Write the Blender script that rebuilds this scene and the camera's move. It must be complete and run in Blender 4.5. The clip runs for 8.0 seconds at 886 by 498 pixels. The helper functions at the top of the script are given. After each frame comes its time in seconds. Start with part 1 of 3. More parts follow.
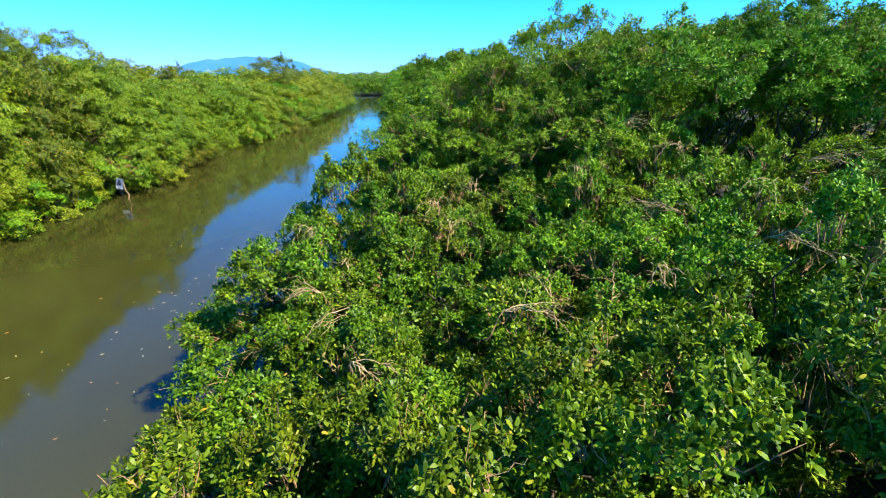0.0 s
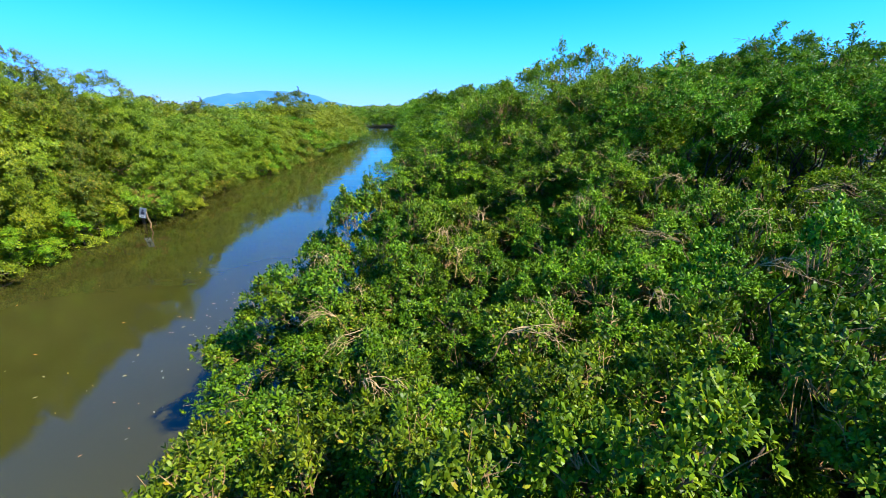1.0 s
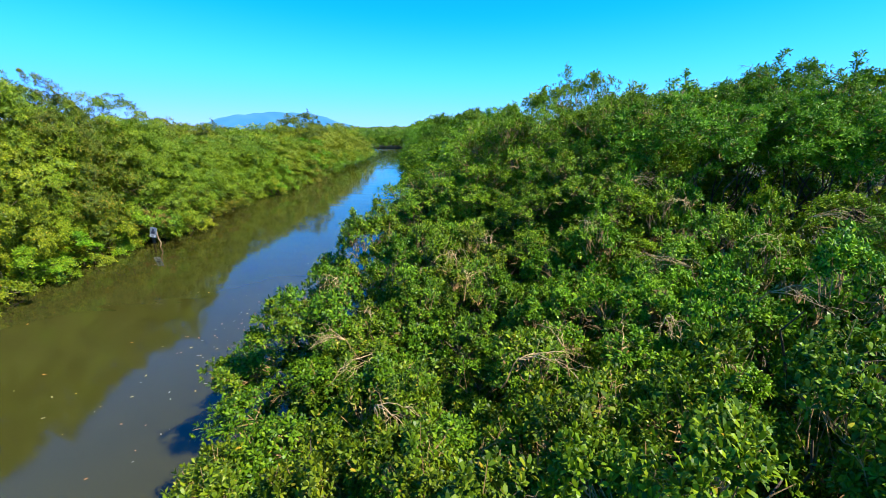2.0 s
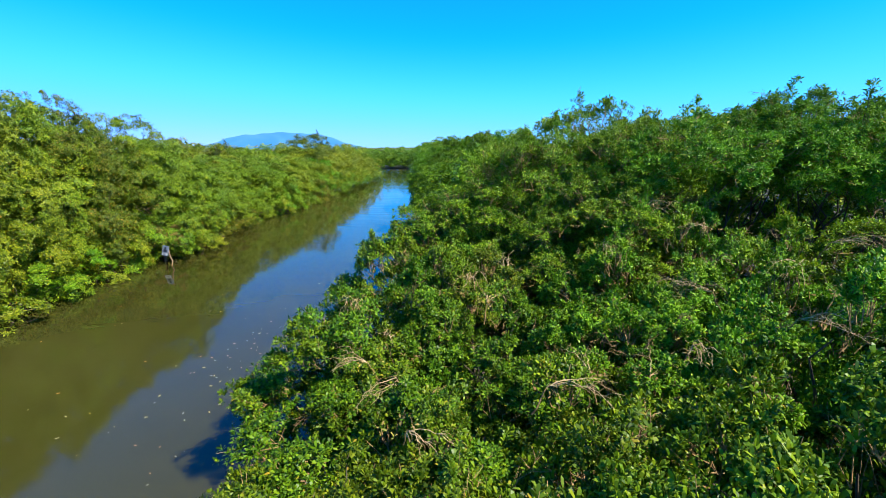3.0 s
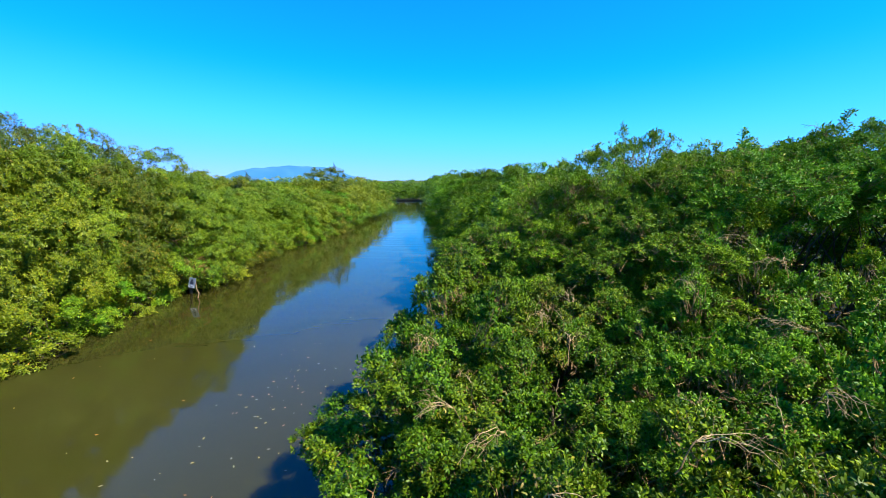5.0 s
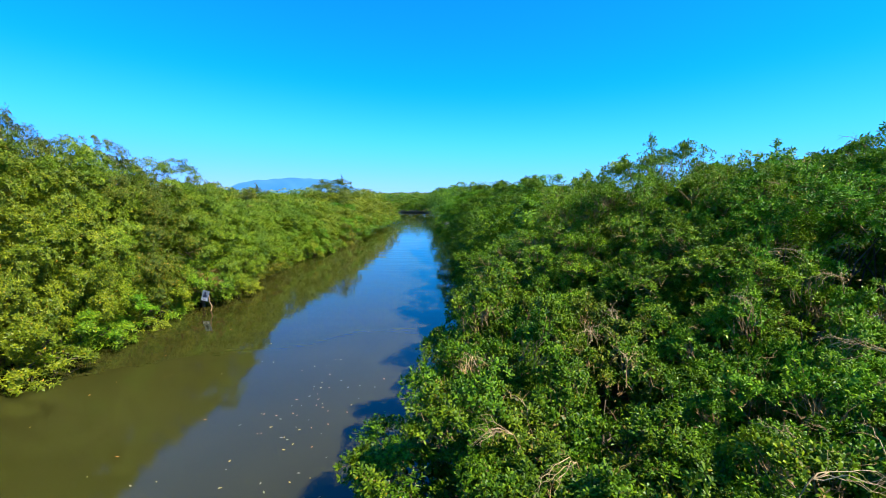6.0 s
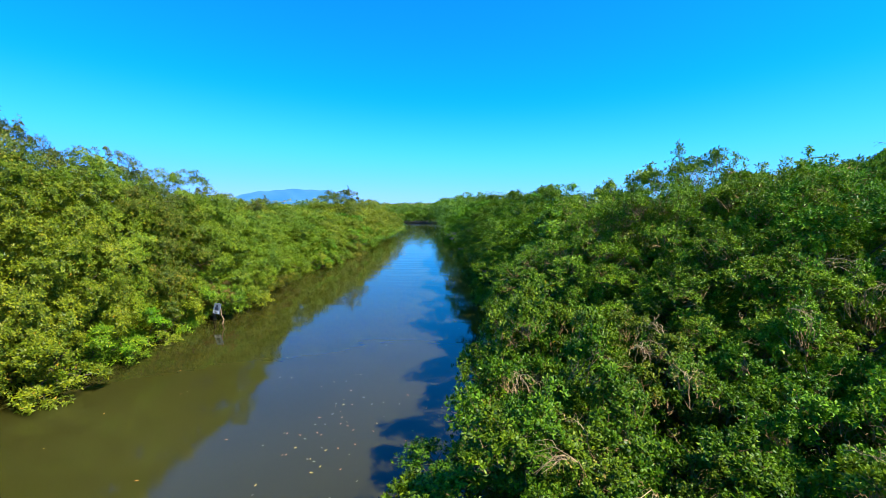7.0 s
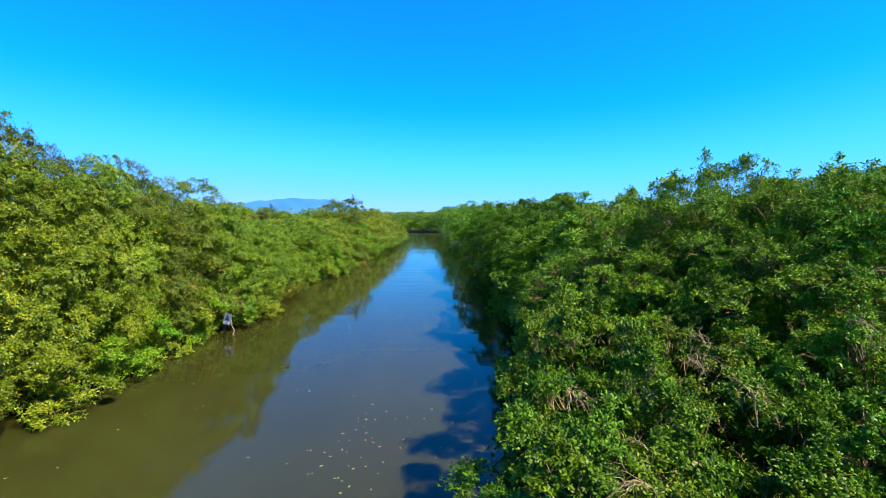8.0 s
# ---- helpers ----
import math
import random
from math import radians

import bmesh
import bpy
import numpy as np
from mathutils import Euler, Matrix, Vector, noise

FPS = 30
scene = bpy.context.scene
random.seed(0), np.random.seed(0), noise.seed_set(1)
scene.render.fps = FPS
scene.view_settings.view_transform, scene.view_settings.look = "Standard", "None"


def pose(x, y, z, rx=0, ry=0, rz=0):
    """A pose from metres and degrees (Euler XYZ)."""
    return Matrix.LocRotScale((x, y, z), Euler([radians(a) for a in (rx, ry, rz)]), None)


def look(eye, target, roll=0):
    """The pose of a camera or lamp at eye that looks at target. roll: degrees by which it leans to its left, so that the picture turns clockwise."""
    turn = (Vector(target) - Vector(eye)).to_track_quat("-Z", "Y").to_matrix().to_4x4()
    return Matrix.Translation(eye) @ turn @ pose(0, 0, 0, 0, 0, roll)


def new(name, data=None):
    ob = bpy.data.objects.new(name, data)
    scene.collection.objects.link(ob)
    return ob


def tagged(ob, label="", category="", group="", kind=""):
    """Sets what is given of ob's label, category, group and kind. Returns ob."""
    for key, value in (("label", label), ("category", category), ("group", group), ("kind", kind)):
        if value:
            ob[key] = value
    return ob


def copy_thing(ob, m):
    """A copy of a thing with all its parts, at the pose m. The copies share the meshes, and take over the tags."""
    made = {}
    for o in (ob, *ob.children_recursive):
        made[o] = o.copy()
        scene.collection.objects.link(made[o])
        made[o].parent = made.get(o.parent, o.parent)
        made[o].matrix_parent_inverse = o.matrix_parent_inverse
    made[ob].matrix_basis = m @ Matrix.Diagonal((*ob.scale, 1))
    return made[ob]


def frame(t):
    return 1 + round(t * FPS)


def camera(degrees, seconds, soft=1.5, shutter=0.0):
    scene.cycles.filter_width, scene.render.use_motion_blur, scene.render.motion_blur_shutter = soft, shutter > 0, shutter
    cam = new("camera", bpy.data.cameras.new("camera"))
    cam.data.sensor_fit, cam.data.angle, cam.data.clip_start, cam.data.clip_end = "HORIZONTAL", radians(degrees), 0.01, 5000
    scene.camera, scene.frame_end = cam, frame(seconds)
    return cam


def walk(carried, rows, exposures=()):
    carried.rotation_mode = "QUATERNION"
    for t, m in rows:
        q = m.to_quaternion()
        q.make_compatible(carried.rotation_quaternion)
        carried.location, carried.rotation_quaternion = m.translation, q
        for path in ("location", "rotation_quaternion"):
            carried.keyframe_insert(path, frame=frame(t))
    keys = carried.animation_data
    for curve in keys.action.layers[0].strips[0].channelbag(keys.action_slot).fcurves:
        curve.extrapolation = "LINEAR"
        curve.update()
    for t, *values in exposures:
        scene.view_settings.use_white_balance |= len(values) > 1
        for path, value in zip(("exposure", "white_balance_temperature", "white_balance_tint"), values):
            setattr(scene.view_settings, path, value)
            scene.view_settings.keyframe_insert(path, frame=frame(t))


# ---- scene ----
cam = camera(90.8, 8.0, soft=0.9)

PATH = [
    (0, (-0.322, 0.94, 4.317), (-0.546, 2.781, 3.567), -0.68),
    (0.5, (-0.262, 0.715, 4.36), (-0.515, 2.579, 3.681), -0.89),
    (1, (-0.259, 0.652, 4.408), (-0.534, 2.531, 3.78), -0.99),
    (1.5, (-0.264, 0.64, 4.446), (-0.554, 2.529, 3.859), -0.97),
    (3, (-0.547, 0.573, 4.525), (-0.867, 2.494, 4.07), -0.45),
    (3.5, (-0.717, 0.566, 4.532), (-1.05, 2.494, 4.114), -0.32),
    (4, (-0.979, 0.612, 4.536), (-1.316, 2.547, 4.159), -0.34),
    (4.5, (-1.266, 0.639, 4.52), (-1.607, 2.58, 4.177), -0.38),
    (6, (-2.244, 0.858, 4.507), (-2.597, 2.81, 4.249), -0.28),
    (6.5, (-2.533, 0.942, 4.493), (-2.888, 2.896, 4.257), -0.39),
    (7, (-2.857, 1.057, 4.494), (-3.216, 3.013, 4.283), -0.54),
    (7.5, (-3.168, 1.113, 4.479), (-3.529, 3.071, 4.29), -0.58),
    (8, (-3.475, 1.218, 4.475), (-3.831, 3.179, 4.304), -0.65),
]
walk(cam, [(t, look(eye, target, roll)) for t, eye, target, roll in PATH], [(0, 1.34), (0.5, 1.24), (1.5, 1.15), (3, 1.08), (4.5, 1.03), (8, 1.01)])

# ---- world, sun, exposure ----
SUN_DIR = Vector((0.86, -0.26, 1.05)).normalized()      # from the place towards the sun
world = bpy.data.worlds.new("sky")
scene.world = world
world.use_nodes = True
wn, wl = world.node_tree.nodes, world.node_tree.links
sky = wn.new("ShaderNodeTexSky")
sky.sky_type = "NISHITA"
sky.sun_disc = False
sky.sun_elevation = math.asin(SUN_DIR.z)
sky.sun_rotation = math.atan2(SUN_DIR.x, SUN_DIR.y)
sky.altitude = 0
sky.air_density, sky.dust_density, sky.ozone_density = 1.0, 0.0, 1.5
# the deep cyan-blue cast of the clear tropical sky: red falls off fast above the horizon
split, join, red, red_k, green, green_k, blue = (wn.new(k) for k in ("ShaderNodeSeparateColor", "ShaderNodeCombineColor", *["ShaderNodeMath"] * 5))
red.operation, red_k.operation, green.operation, green_k.operation, blue.operation = "SUBTRACT", "MULTIPLY", "POWER", "MULTIPLY", "MULTIPLY"
red.inputs[1].default_value, red_k.inputs[1].default_value = 2.2, 0.28
green.inputs[1].default_value, green_k.inputs[1].default_value, blue.inputs[1].default_value = 0.94, 0.90, 1.7
wl.new(green.outputs[0], green_k.inputs[0])
wl.new(sky.outputs[0], split.inputs[0])
for k, a in enumerate((red, green, blue)):
    wl.new(split.outputs[k], a.inputs[0])
wl.new(red.outputs[0], red_k.inputs[0])
cap = wn.new("ShaderNodeMath")
cap.operation = "SMOOTH_MAX"
cap.inputs[1].default_value, cap.inputs[2].default_value = 0.03, 0.1
wl.new(red_k.outputs[0], cap.inputs[0])
haze = wn.new("ShaderNodeMath")
haze.operation = "SMOOTH_MIN"
haze.inputs[1].default_value, haze.inputs[2].default_value = 4.6, 1.2
wl.new(green_k.outputs[0], haze.inputs[0])
for k, a in enumerate((cap, haze, blue)):
    wl.new(a.outputs[0], join.inputs[k])
wl.new(join.outputs[0], wn["Background"].inputs[0])
wn["Background"].inputs[1].default_value = 0.091

sun = new("sun", bpy.data.lights.new("sun", "SUN"))
sun.data.energy, sun.data.angle, sun.data.color = 5.0, radians(0.5), (1.0, 0.95, 0.80)
sun.matrix_world = look(SUN_DIR * 50, (0, 0, 0))


# ---- materials ----
def material(name):
    m = bpy.data.materials.new(name)
    m.use_nodes = True
    nt = m.node_tree
    return m, nt.nodes, nt.links, nt.nodes["Principled BSDF"]


def ramp(nodes, stops):
    r = nodes.new("ShaderNodeValToRGB")
    e = r.color_ramp.elements
    while len(e) < len(stops):
        e.new(0.5)
    for k, (at, c) in zip(e, stops):
        k.position, k.color = at, (*c, 1)
    return r


def noise_node(nodes, links, scale, detail=4, rough=0.55, coord="Object"):
    tc = nodes.new("ShaderNodeTexCoord")
    n = nodes.new("ShaderNodeTexNoise")
    n.inputs["Scale"].default_value, n.inputs["Detail"].default_value, n.inputs["Roughness"].default_value = scale, detail, rough
    links.new(tc.outputs[coord], n.inputs["Vector"])
    return n


def leaf_material(name, stops, hue=0.5, gloss=0.42):
    """Leaves: every leaf takes its own green, every tree its own tint; thin enough to let some light through."""
    m, n, l, b = material(name)
    geo = n.new("ShaderNodeNewGeometry")
    info = n.new("ShaderNodeObjectInfo")
    r = ramp(n, stops)
    l.new(geo.outputs["Random Per Island"], r.inputs[0])
    hs = n.new("ShaderNodeHueSaturation")
    shift = n.new("ShaderNodeMapRange")
    shift.inputs["To Min"].default_value, shift.inputs["To Max"].default_value = hue - 0.030, hue + 0.014
    far_apart = n.new("ShaderNodeMath")
    far_apart.operation = "FRACT"
    spread = n.new("ShaderNodeMath")
    spread.operation = "MULTIPLY"
    spread.inputs[1].default_value = 7.31
    l.new(info.outputs["Random"], spread.inputs[0])
    l.new(spread.outputs[0], far_apart.inputs[0])
    l.new(far_apart.outputs[0], shift.inputs["Value"])
    l.new(shift.outputs[0], hs.inputs["Hue"])
    val = n.new("ShaderNodeMapRange")
    val.inputs["To Min"].default_value, val.inputs["To Max"].default_value = 0.88, 1.13
    l.new(info.outputs["Random"], val.inputs["Value"])
    l.new(val.outputs[0], hs.inputs["Value"])
    l.new(r.outputs[0], hs.inputs["Color"])
    # roughly metre-wide patches of fresher and older growth; the dark also paints shaded hollows
    big = noise_node(n, l, 0.9, 2)
    mixc = n.new("ShaderNodeMix")
    mixc.data_type, mixc.blend_type = "RGBA", "MULTIPLY"
    mixc.inputs["Factor"].default_value = 0.8
    pr = ramp(n, [(0.34, (0.58, 0.68, 0.6)), (0.66, (1.28, 1.14, 0.9))])
    l.new(big.outputs["Fac"], pr.inputs[0])
    l.new(hs.outputs[0], mixc.inputs[6])
    l.new(pr.outputs[0], mixc.inputs[7])
    l.new(mixc.outputs[2], b.inputs["Base Color"])
    b.inputs["Roughness"].default_value = gloss
    b.inputs["Specular IOR Level"].default_value = 0.19
    tr = n.new("ShaderNodeBsdfTranslucent")
    l.new(mixc.outputs[2], tr.inputs["Color"])
    mx = n.new("ShaderNodeMixShader")
    mx.inputs[0].default_value = 0.16
    l.new(b.outputs[0], mx.inputs[1])
    l.new(tr.outputs[0], mx.inputs[2])
    l.new(mx.outputs[0], n["Material Output"].inputs["Surface"])
    return m


GREEN = [(0.0, (0.031, 0.092, 0.0038)), (0.4, (0.083, 0.218, 0.0058)), (0.75, (0.155, 0.332, 0.0096)), (0.97, (0.251, 0.416, 0.0144)), (0.994, (0.213, 0.339, 0.0144)), (0.997, (0.511, 0.395, 0.0192))]
LEAF = leaf_material("mangrove_leaf", GREEN)
LEAF_LIGHT = leaf_material("fresh_leaf", [(0.0, (0.042, 0.111, 0.0048)), (0.5, (0.113, 0.250, 0.0086)), (0.9, (0.206, 0.361, 0.0144)), (0.993, (0.176, 0.316, 0.0154)), (0.997, (0.421, 0.341, 0.0288))])
LEAF_WARM = leaf_material("sunny_leaf", [(0.0, (0.046, 0.107, 0.0039)), (0.5, (0.136, 0.232, 0.0079)), (0.9, (0.249, 0.333, 0.0138)), (0.99, (0.249, 0.333, 0.0138)), (0.995, (0.475, 0.338, 0.0295))])
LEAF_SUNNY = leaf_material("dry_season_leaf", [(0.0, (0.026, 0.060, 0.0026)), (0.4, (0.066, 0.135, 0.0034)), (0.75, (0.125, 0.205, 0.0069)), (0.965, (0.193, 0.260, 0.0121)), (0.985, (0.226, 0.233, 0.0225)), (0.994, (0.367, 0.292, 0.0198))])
LEAF_OLIVE = leaf_material("olive_leaf", [(0.0, (0.031, 0.069, 0.0039)), (0.5, (0.097, 0.149, 0.0068)), (0.84, (0.189, 0.234, 0.0127)), (0.94, (0.225, 0.195, 0.0147)), (0.985, (0.400, 0.245, 0.0295))])
# same greens darkened: shade on the river-facing bushes put into the leaf colour
LEAF_SHADED = leaf_material("shaded_leaf", [(at, tuple(0.70 * v for v in c)) for at, c in GREEN])
LEAF_DRY = leaf_material("dry_leaf", [(0.0, (0.21, 0.15, 0.05)), (0.4, (0.32, 0.22, 0.07)), (0.6, (0.16, 0.18, 0.03)), (0.95, (0.42, 0.28, 0.08))])


def bark_material(name, dark, light):
    m, n, l, b = material(name)
    nz = noise_node(n, l, 9, 6, 0.65)
    r = ramp(n, [(0.3, dark), (0.72, light)])
    l.new(nz.outputs["Fac"], r.inputs[0])
    l.new(r.outputs[0], b.inputs["Base Color"])
    b.inputs["Roughness"].default_value = 0.85
    fine = noise_node(n, l, 60, 4)
    bump = n.new("ShaderNodeBump")
    bump.inputs["Strength"].default_value, bump.inputs["Distance"].default_value = 0.5, 0.01
    l.new(fine.outputs["Fac"], bump.inputs["Height"])
    l.new(bump.outputs[0], b.inputs["Normal"])
    return m


BARK = bark_material("mangrove_bark", (0.05, 0.035, 0.022), (0.14, 0.10, 0.065))
TWIG = bark_material("bare_twig", (0.11, 0.058, 0.022), (0.46, 0.28, 0.11))

BLEACHED = bark_material("bleached_branch", (0.24, 0.15, 0.07), (0.60, 0.42, 0.20))

MUD, n_, l_, b_ = material("wet_mud")
nz_ = noise_node(n_, l_, 1.3, 6)
r_ = ramp(n_, [(0.3, (0.035, 0.028, 0.016)), (0.7, (0.09, 0.07, 0.04))])
l_.new(nz_.outputs["Fac"], r_.inputs[0])
l_.new(r_.outputs[0], b_.inputs["Base Color"])
b_.inputs["Roughness"].default_value = 0.7
bp_ = n_.new("ShaderNodeBump")
bp_.inputs["Strength"].default_value = 0.6
l_.new(noise_node(n_, l_, 14, 5).outputs["Fac"], bp_.inputs["Height"])
l_.new(bp_.outputs[0], b_.inputs["Normal"])

# murky river: silt that scatters the sunlight under a smooth, reflecting surface
WATER, n_, l_, b_ = material("murky_water")
nz_ = noise_node(n_, l_, 0.22, 3)
r_ = ramp(n_, [(0.35, (0.034, 0.032, 0.0055)), (0.65, (0.041, 0.039, 0.0085))])
l_.new(nz_.outputs["Fac"], r_.inputs[0])
l_.new(r_.outputs[0], b_.inputs["Base Color"])
b_.inputs["Roughness"].default_value = 0.055
b_.inputs["IOR"].default_value = 1.55
b_.inputs["Specular Tint"].default_value = (0.25, 0.6, 1.0, 1)
b_.subsurface_method = "BURLEY"
b_.inputs["Subsurface Weight"].default_value = 1.0
b_.inputs["Subsurface Radius"].default_value = (1.0, 1.0, 0.8)
b_.inputs["Subsurface Scale"].default_value = 0.18
map_ = n_.new("ShaderNodeMapping")
map_.inputs["Scale"].default_value = (0.35, 1.6, 1.0)
tc_ = n_.new("ShaderNodeTexCoord")
l_.new(tc_.outputs["Object"], map_.inputs["Vector"])
rip_ = n_.new("ShaderNodeTexNoise")
rip_.inputs["Scale"].default_value, rip_.inputs["Detail"].default_value = 1.4, 2
l_.new(map_.outputs[0], rip_.inputs["Vector"])
bp_ = n_.new("ShaderNodeBump")
bp_.inputs["Strength"].default_value, bp_.inputs["Distance"].default_value = 0.075, 0.05
l_.new(rip_.outputs["Fac"], bp_.inputs["Height"])
# long low ripples where the breeze reaches the far stretch
far_map_ = n_.new("ShaderNodeMapping")
far_map_.inputs["Scale"].default_value = (0.10, 1.0, 1.0)
l_.new(tc_.outputs["Object"], far_map_.inputs["Vector"])
far_rip_ = n_.new("ShaderNodeTexNoise")
far_rip_.inputs["Scale"].default_value, far_rip_.inputs["Detail"].default_value = 1.1, 1
l_.new(far_map_.outputs[0], far_rip_.inputs["Vector"])
xyz_ = n_.new("ShaderNodeSeparateXYZ")
l_.new(tc_.outputs["Object"], xyz_.inputs[0])
reach_ = n_.new("ShaderNodeMapRange")
reach_.interpolation_type = "SMOOTHSTEP"
reach_.inputs["From Min"].default_value, reach_.inputs["From Max"].default_value = 19.0, 32.0
l_.new(xyz_.outputs["Y"], reach_.inputs["Value"])
far_bp_ = n_.new("ShaderNodeBump")
far_bp_.inputs["Distance"].default_value = 0.05
soft_ = n_.new("ShaderNodeMath")
soft_.operation = "MULTIPLY"
soft_.inputs[1].default_value = 0.24
l_.new(reach_.outputs[0], soft_.inputs[0])
l_.new(soft_.outputs[0], far_bp_.inputs["Strength"])
l_.new(far_rip_.outputs["Fac"], far_bp_.inputs["Height"])
l_.new(bp_.outputs[0], far_bp_.inputs["Normal"])
l_.new(far_bp_.outputs[0], b_.inputs["Normal"])

# distance haze painted in: bluish base colour and a faint glow of its own
MOUNTAIN, n_, l_, b_ = material("haze_tinted_mountain")
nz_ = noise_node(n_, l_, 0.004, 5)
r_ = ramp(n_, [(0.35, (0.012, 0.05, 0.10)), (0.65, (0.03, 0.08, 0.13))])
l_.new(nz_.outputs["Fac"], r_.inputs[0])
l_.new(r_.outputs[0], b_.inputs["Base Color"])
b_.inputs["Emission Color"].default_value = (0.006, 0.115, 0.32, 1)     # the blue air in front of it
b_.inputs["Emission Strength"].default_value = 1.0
b_.inputs["Roughness"].default_value = 1.0


def plain(name, colour, rough=0.6, metal=0.0, grain=25):
    m, n, l, b = material(name)
    nz = noise_node(n, l, grain, 5)
    r = ramp(n, [(0.3, tuple(c * 0.75 for c in colour)), (0.7, tuple(min(1, c * 1.15) for c in colour))])
    l.new(nz.outputs["Fac"], r.inputs[0])
    l.new(r.outputs[0], b.inputs["Base Color"])
    b.inputs["Roughness"].default_value, b.inputs["Metallic"].default_value = rough, metal
    return m


# ---- mesh helpers ----
def mesh_from(name, verts, faces, mat, smooth=False):
    """A mesh from an (n, 3) array of places and an (m, k) array of corners."""
    verts, faces = np.asarray(verts, np.float32), np.asarray(faces, np.int32)
    me = bpy.data.meshes.new(name)
    k = faces.shape[1]
    me.vertices.add(len(verts))
    me.vertices.foreach_set("co", verts.ravel())
    me.loops.add(faces.size)
    me.loops.foreach_set("vertex_index", faces.ravel())
    me.polygons.add(len(faces))
    me.polygons.foreach_set("loop_start", np.arange(len(faces), dtype=np.int32) * k)
    me.materials.append(mat)
    me.update(calc_edges=True)
    me.validate()
    me.polygons.foreach_set("use_smooth", np.full(len(faces), smooth))
    return me


def child(name, me, parent, label=""):
    ob = new(name, me)
    ob.parent = parent
    if label:
        tagged(ob, label)
    return ob


def tube(points, radii, sides=5):
    """A tapering tube along the points: places and quads."""
    points = np.asarray(points, float)
    way = np.gradient(points, axis=0)
    way /= np.linalg.norm(way, axis=1, keepdims=True) + 1e-9
    ref = np.array([0.31, 0.17, 0.93]) if abs(way[0, 2]) < 0.8 else np.array([0.95, 0.2, 0.1])
    u = np.cross(way, ref)
    u /= np.linalg.norm(u, axis=1, keepdims=True) + 1e-9
    v = np.cross(way, u)
    a = np.linspace(0, 2 * np.pi, sides, endpoint=False)
    ring = np.cos(a)[None, :, None] * u[:, None] + np.sin(a)[None, :, None] * v[:, None]
    verts = (points[:, None] + ring * np.asarray(radii)[:, None, None]).reshape(-1, 3)
    faces = []
    for i in range(len(points) - 1):
        for j in range(sides):
            k = (j + 1) % sides
            faces.append((i * sides + j, i * sides + k, (i + 1) * sides + k, (i + 1) * sides + j))
    return verts, np.array(faces)


def joined(pieces):
    vs, fs, at = [], [], 0
    for v, f in pieces:
        vs.append(v)
        fs.append(f + at)
        at += len(v)
    return np.concatenate(vs), np.concatenate(fs)


def unit(a):
    return a / (np.linalg.norm(a, axis=-1, keepdims=True) + 1e-9)


def bent(rng, a, b, steps=5, sway=0.12, sag=0.0):
    """A crooked line from a to b."""
    a, b = np.asarray(a, float), np.asarray(b, float)
    t = np.linspace(0, 1, steps)[:, None]
    line = a + (b - a) * t
    size = np.linalg.norm(b - a)
    line[1:-1] += rng.normal(0, sway * size / steps, (steps - 2, 3))
    line[:, 2] += sag * size * (t * (1 - t))[:, 0] * 4
    return line


def leaf_mesh(rng, place, axis, count, length, fold=1, spread=(0.5, 1.45)):
    """Whorls of leaves round twig tips: places (n, 3), axes (n, 3), so many leaves each. Returns places and triangles."""
    n = len(place)
    ref = np.where(np.abs(axis[:, 2:3]) < 0.9, np.array([[0, 0, 1.0]]), np.array([[1.0, 0, 0]]))
    u = unit(np.cross(axis, ref))
    v = np.cross(axis, u)
    k = np.arange(count)
    phi = 2.4 * k[None] + rng.uniform(0, 6.3, (n, 1)) + rng.normal(0, 0.25, (n, count))
    theta = np.linspace(spread[0], spread[1], count)[None] + rng.normal(0, 0.18, (n, count))
    d = (np.cos(theta)[..., None] * axis[:, None] + np.sin(theta)[..., None] * (np.cos(phi)[..., None] * u[:, None] + np.sin(phi)[..., None] * v[:, None]))
    d = unit(d + rng.normal(0, 0.12, d.shape))
    side = unit(np.cross(d, axis[:, None] + rng.normal(0, 0.25, d.shape)))
    nor = np.cross(side, d)
    size = length * rng.uniform(0.7, 1.25, (n, count, 1))
    wide = size * rng.uniform(0.15, 0.21, (n, count, 1))
    base = place[:, None] + d * size * 0.12 - axis[:, None] * (k / count)[None, :, None] * length * 0.5
    tip = base + d * size - nor * size * 0.10
    lt = base + d * size * 0.58 - side * wide + nor * size * 0.07
    rt = base + d * size * 0.58 + side * wide + nor * size * 0.07
    if fold == 3:                                        # a broad, blunt leaf
        rim = [base]
        for at, w, sgn in ((0.32, 0.95, 1), (0.74, 1.05, 1), (1.0, 0.0, 1), (0.74, 1.05, -1), (0.32, 0.95, -1)):
            rim.append(base + d * size * at + sgn * side * wide * w + nor * size * (0.05 if w else -0.08))
        verts = np.stack(rim, 2).reshape(-1, 3)
        pat = np.array([[0, 1, 5], [1, 4, 5], [1, 2, 4], [2, 3, 4]])
        step = 6
    elif fold == 0:
        foot = base + d * size * 0.2 + nor * size * 0.05
        verts = np.stack([foot - side * wide * 1.25, foot + side * wide * 1.25, tip], 2).reshape(-1, 3)
        pat = np.array([[0, 1, 2]])
        step = 3
    else:
        verts = np.stack([base, rt, tip, lt], 2).reshape(-1, 3)
        pat = np.array([[0, 1, 2], [0, 2, 3]])
        step = 4
    faces = (pat[None] + (np.arange(n * count) * step)[:, None, None]).reshape(-1, 3)
    return verts, faces


